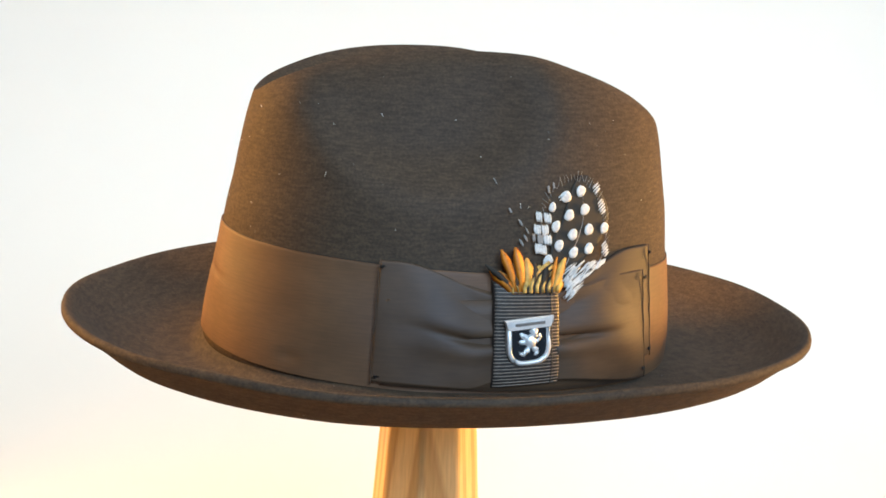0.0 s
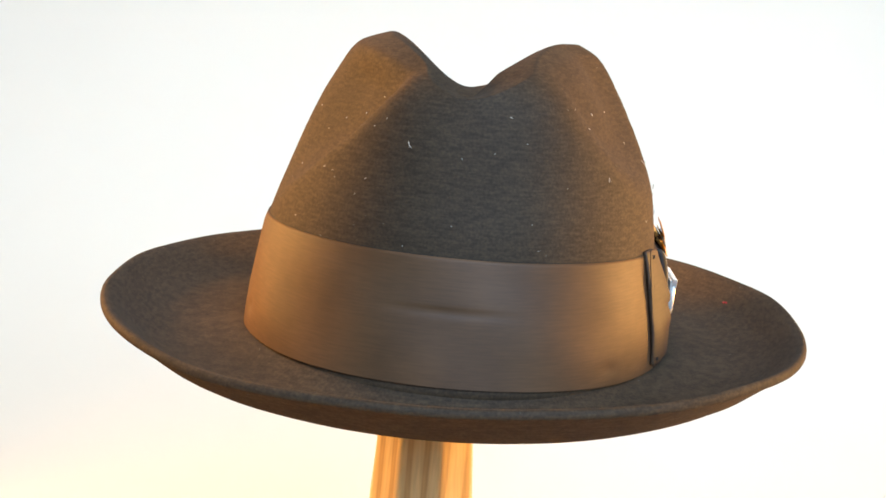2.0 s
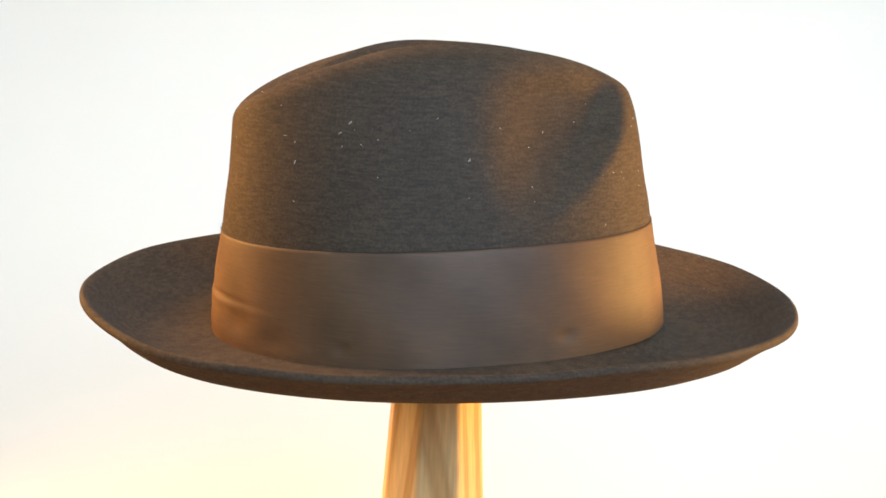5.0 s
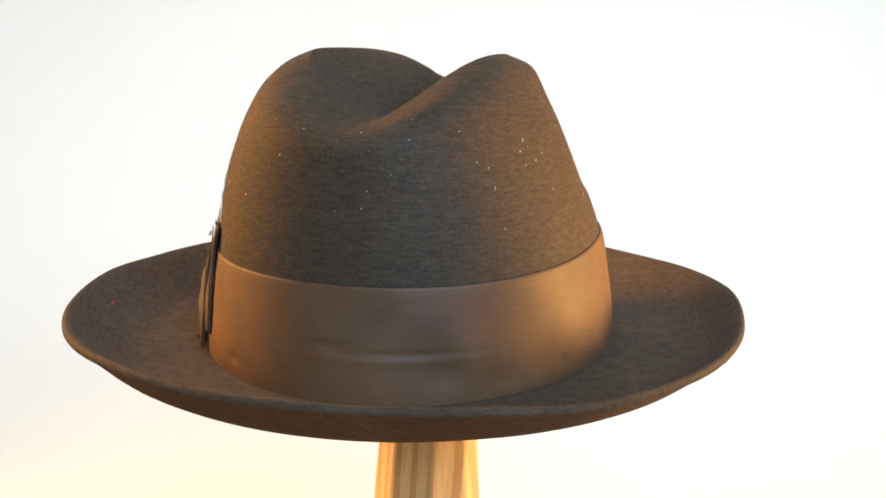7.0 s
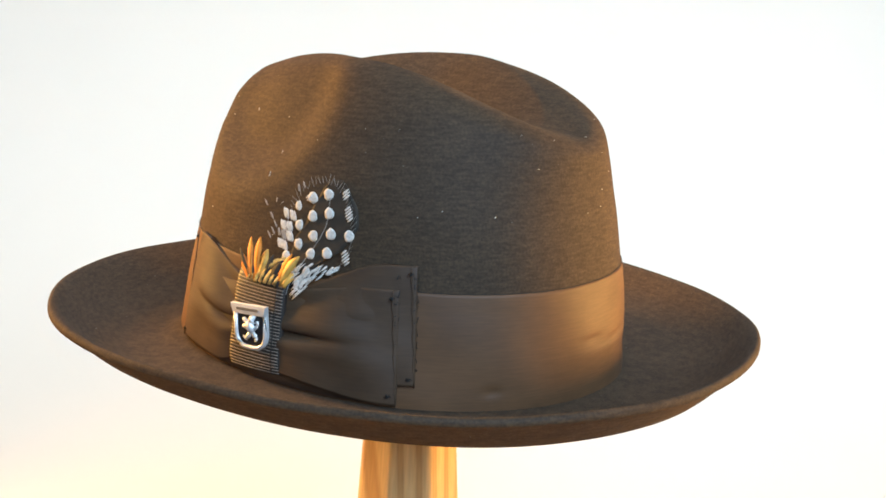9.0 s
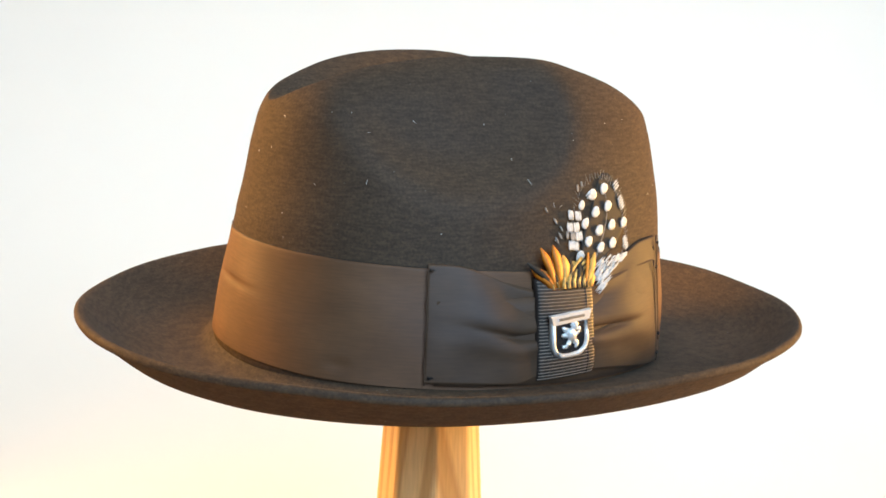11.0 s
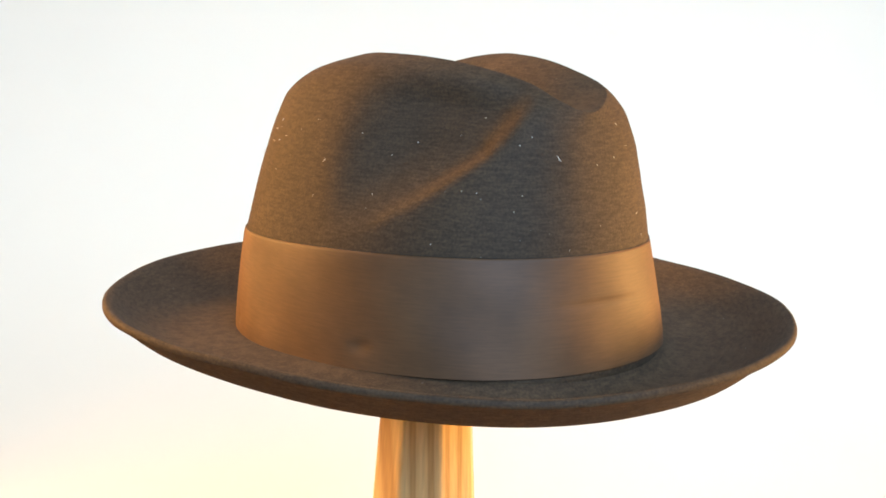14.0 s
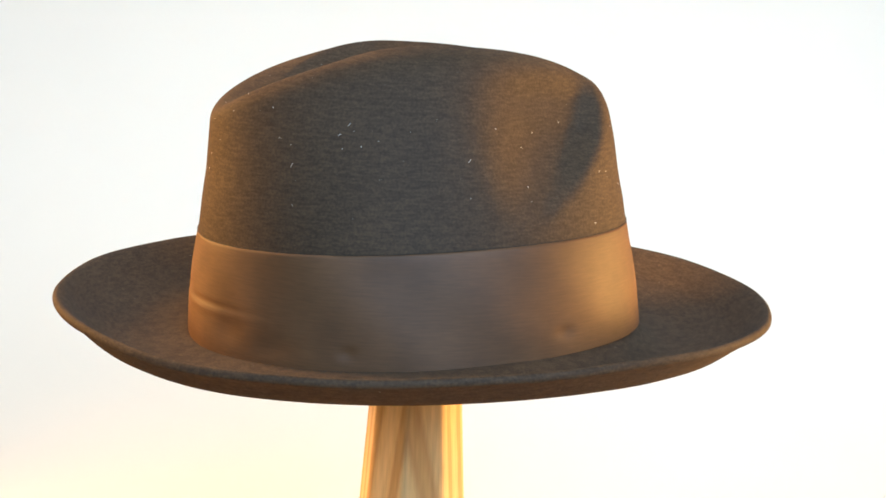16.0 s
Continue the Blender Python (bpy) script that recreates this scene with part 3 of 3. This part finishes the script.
plume = part("orange_plume", leaf("orange_plume", [(-2 - 3 * s, 0.004 + 0.013 * s, 0.0100 - 0.003 * s) for s in (0, 0.25, 0.5, 0.75, 1)], 0.0024), ORANGE, hat, "small tuft of orange and cream feathers")
for az0, daz, h, w, m in ((-2.2, -5.6, 0.021, 0.0017, ORANGE), (-1.8, -3.2, 0.039, 0.0014, ORANGE), (0.0, -1.4, 0.041, 0.0016, ORANGE), (-0.9, -2.2, 0.030, 0.0011, VANE), (-2.0, -7.0, 0.026, 0.0010, VANE), (1.4, 0.4, 0.031, 0.0018, GOLD),
                          (8.2, 4.4, 0.030, 0.0015, GOLD), (7.6, 2.6, 0.031, 0.0009, ORANGE), (9.4, 2.0, 0.014, 0.0015, GOLD), (2.8, 1.2, 0.027, 0.0013, VANE), (5.0, 2.6, 0.024, 0.0014, VANE), (-0.8, -0.8, 0.018, 0.0016, ORANGE), (0.6, 0.8, 0.020, 0.0013, VANE)):
    spine = [(az0 + daz * s**1.4, 0.005 + 0.78 * h * s, 0.0100 - 0.004 * s + 0.002 * math.sin(3 * s)) for s in (0, 0.2, 0.4, 0.6, 0.75, 0.88, 1.0)]
    part("plume_feather", leaf("plume_feather", spine, 1.4 * w, lambda u: (0.55 + 0.6 * u) if u < 0.7 else 0.97 - 2.6 * (u - 0.7)), m, plume)
for az0, daz, h, r in ((0.4, 5.2, 0.021, 0.0008), (2.0, 6.2, 0.024, 0.0008), (3.6, 5.6, 0.021, 0.0008), (5.2, 5.0, 0.018, 0.0007), (6.8, 4.4, 0.015, 0.0007), (-1.0, -4.5, 0.018, 0.0003), (-2.6, 4.0, 0.014, 0.0003)):
    pts = [(az0 + daz * s * s, 0.006 + 0.8 * h * s * (1.25 - 0.25 * s)) for s in (0, 0.2, 0.4, 0.6, 0.8, 1.0)]
    part("plume_quill", tube("plume_quill", [by_bow(a, z, 0.0122 - 0.0014 * k) for k, (a, z) in enumerate(pts)], r, 6), CREAM, plume)
    if r > 0.0005:
        part("plume_stripe", tube("plume_stripe", [by_bow(a + 0.85, z - 0.001, 0.0119 - 0.0014 * k) for k, (a, z) in enumerate(pts)], 0.0006, 5), VANE, plume)

# specks: a red thread and pale lint on the felt
def brim_point(az, u, up=0.0):
    r, z = brim_top(u, radians(az))
    return Vector((r * math.cos(radians(az)), r * math.sin(radians(az)), z + up)) * S


part("red_thread", tube("red_thread", [brim_point(17.2 + 0.5 * k, 0.84 + 0.006 * math.sin(k * 2), 0.0012) for k in range(4)], 0.0006, 5), RED, brim, "short red thread")
rng = random.Random(21)
for k in range(110):
    az, u = rng.uniform(0, 360), rng.choice((rng.uniform(0.35, 0.95), 1.0, 1.0, 1.0))
    d = rng.uniform(0.2, 0.8)
    part("lint", tube("lint", [brim_point(az + d * s, u, 0.0004 if u < 1 else -0.0008) for s in (0, 0.5, 1)], rng.uniform(0.0001, 0.0002), 4), LINT, brim)
for k in range(70):
    az, z = rng.uniform(0, 360), rng.uniform(0.03, 0.13)
    d, e = rng.uniform(-1.0, 1.0), rng.uniform(-0.004, 0.004)
    if k % 4:
        d, e = 0.25 * d, 0.2 * e
    part("lint", tube("lint", [on_crown(az + d * s, z + e * s * s, 0.0006 + 0.0006 * s * (1 - s)) for s in (0, 0.35, 0.7, 1)], rng.uniform(0.00008, 0.0002), 4), LINT, crown)


# ---- the stand: an eight-sided tapered pine post ----
stand = tagged(new("hat_stand"), "tapered eight-sided pale pine post that carries the hat", "hat stand")


def post_mesh():
    rows = []
    zs = [-0.594, -0.58, -0.4, -0.3, -0.226, -0.16, -0.08, 0.0, 0.06, 0.098, 0.104]
    for z in zs:
        r = 0.0432 + 0.066 * (-0.16 - z)
        r = min(r, 0.115) if z < 0.1 else r * 0.8
        row = []
        for k in range(8):
            for e in (-4.5, -1.5, 1.5, 4.5):
                a = radians(-25 + 45 * k + e)
                rr = r * math.cos(radians(22.5)) / math.cos(radians(22.5 - abs(e))) if abs(e) > 2 else r * 0.982
                row.append(Vector((-0.0105 + rr * math.cos(a), -0.0085 + rr * math.sin(a), z)) * S)
        rows.append(row)
    me = grid_mesh("post", rows, True, True)
    return me


post = part("post", post_mesh(), PINE, stand)
post.data.polygons.foreach_set("use_smooth", [False] * len(post.data.polygons))

# ---- motion: the stand is turned by its foot, and the hat goes round with it ----
TURN = (
    # seconds, lean x, lean y, turn, place x, y, z
    (0.0, -0.53, 0.40, -70.96, 0.0031, -0.0083, 0.3203),
    (0.5, -0.45, 1.35, -52.49, 0.0036, -0.0068, 0.3216),
    (1.0, -0.44, 1.66, -35.14, 0.0050, -0.0135, 0.3233),
    (1.5, 0.09, 2.14, -18.05, 0.0052, -0.0182, 0.3251),
    (2.0, 0.81, 2.27, -1.21, 0.0041, -0.0158, 0.3256),
    (2.5, 1.05, 2.01, 16.13, 0.0007, -0.0109, 0.3251),
    (3.0, 1.97, 1.41, 33.13, -0.0032, -0.0060, 0.3259),
    (3.5, 1.68, 0.61, 50.18, -0.0054, 0.0046, 0.3252),
    (3.7, 1.29, -0.21, 56.59, -0.0052, 0.0068, 0.3253),
    (4.4, 0.66, -0.59, 79.01, -0.0055, 0.0071, 0.3237),
    (5.1, 0.13, -0.50, 101.42, -0.0058, 0.0069, 0.3220),
    (5.8, -0.16, -0.19, 123.82, -0.0062, 0.0065, 0.3203),
    (6.0, -0.13, -0.40, 130.19, -0.0065, 0.0048, 0.3198),
    (6.5, -0.55, -0.27, 147.01, -0.0083, -0.0006, 0.3193),
    (7.0, -0.60, -0.01, 163.04, -0.0109, -0.0028, 0.3182),
    (7.5, -0.13, 0.20, 179.46, -0.0125, -0.0039, 0.3167),
    (8.0, -0.21, 0.38, 196.64, -0.0135, -0.0025, 0.3162),
    (8.5, -0.73, 0.68, 213.91, -0.0135, -0.0016, 0.3165),
    (9.0, -0.69, 0.67, 231.07, -0.0128, -0.0042, 0.3169),
    (9.2, -0.65, 0.48, 238.06, -0.0133, -0.0040, 0.3171),
    (9.9, -0.23, 0.60, 262.16, -0.0072, -0.0008, 0.3175),
    (10.6, 0.20, 0.50, 286.23, -0.0006, 0.0026, 0.3179),
    (11.3, 0.45, 0.20, 310.39, 0.0058, 0.0053, 0.3185),
    (11.5, 0.35, 0.21, 317.74, 0.0062, 0.0032, 0.3191),
    (12.0, 0.22, -0.68, 334.22, 0.0090, -0.0015, 0.3196),
    (12.5, 0.55, -0.41, 351.48, 0.0076, -0.0051, 0.3208),
    (13.0, 0.20, -0.41, 369.13, 0.0036, 0.0023, 0.3188),
    (13.5, -0.08, -0.87, 385.39, 0.0007, 0.0086, 0.3175),
    (14.0, 0.02, -0.29, 402.91, -0.0045, 0.0108, 0.3175),
    (14.5, -0.21, -0.19, 418.93, -0.0066, 0.0146, 0.3172),
    (15.0, 0.11, -0.21, 435.01, -0.0100, 0.0130, 0.3190),
    (15.5, 0.43, -0.60, 450.68, -0.0129, 0.0104, 0.3210),
    (16.0, 0.55, -0.34, 466.84, -0.0157, 0.0055, 0.3215),
)


def motions():
    walk(hat, [(t, pose(x, y, z, a, b, c)) for t, a, b, c, x, y, z in TURN])
    walk(stand, [(t, pose(x, y, 0.3210, a, b, c)) for t, a, b, c, x, y, z in TURN])


motions()
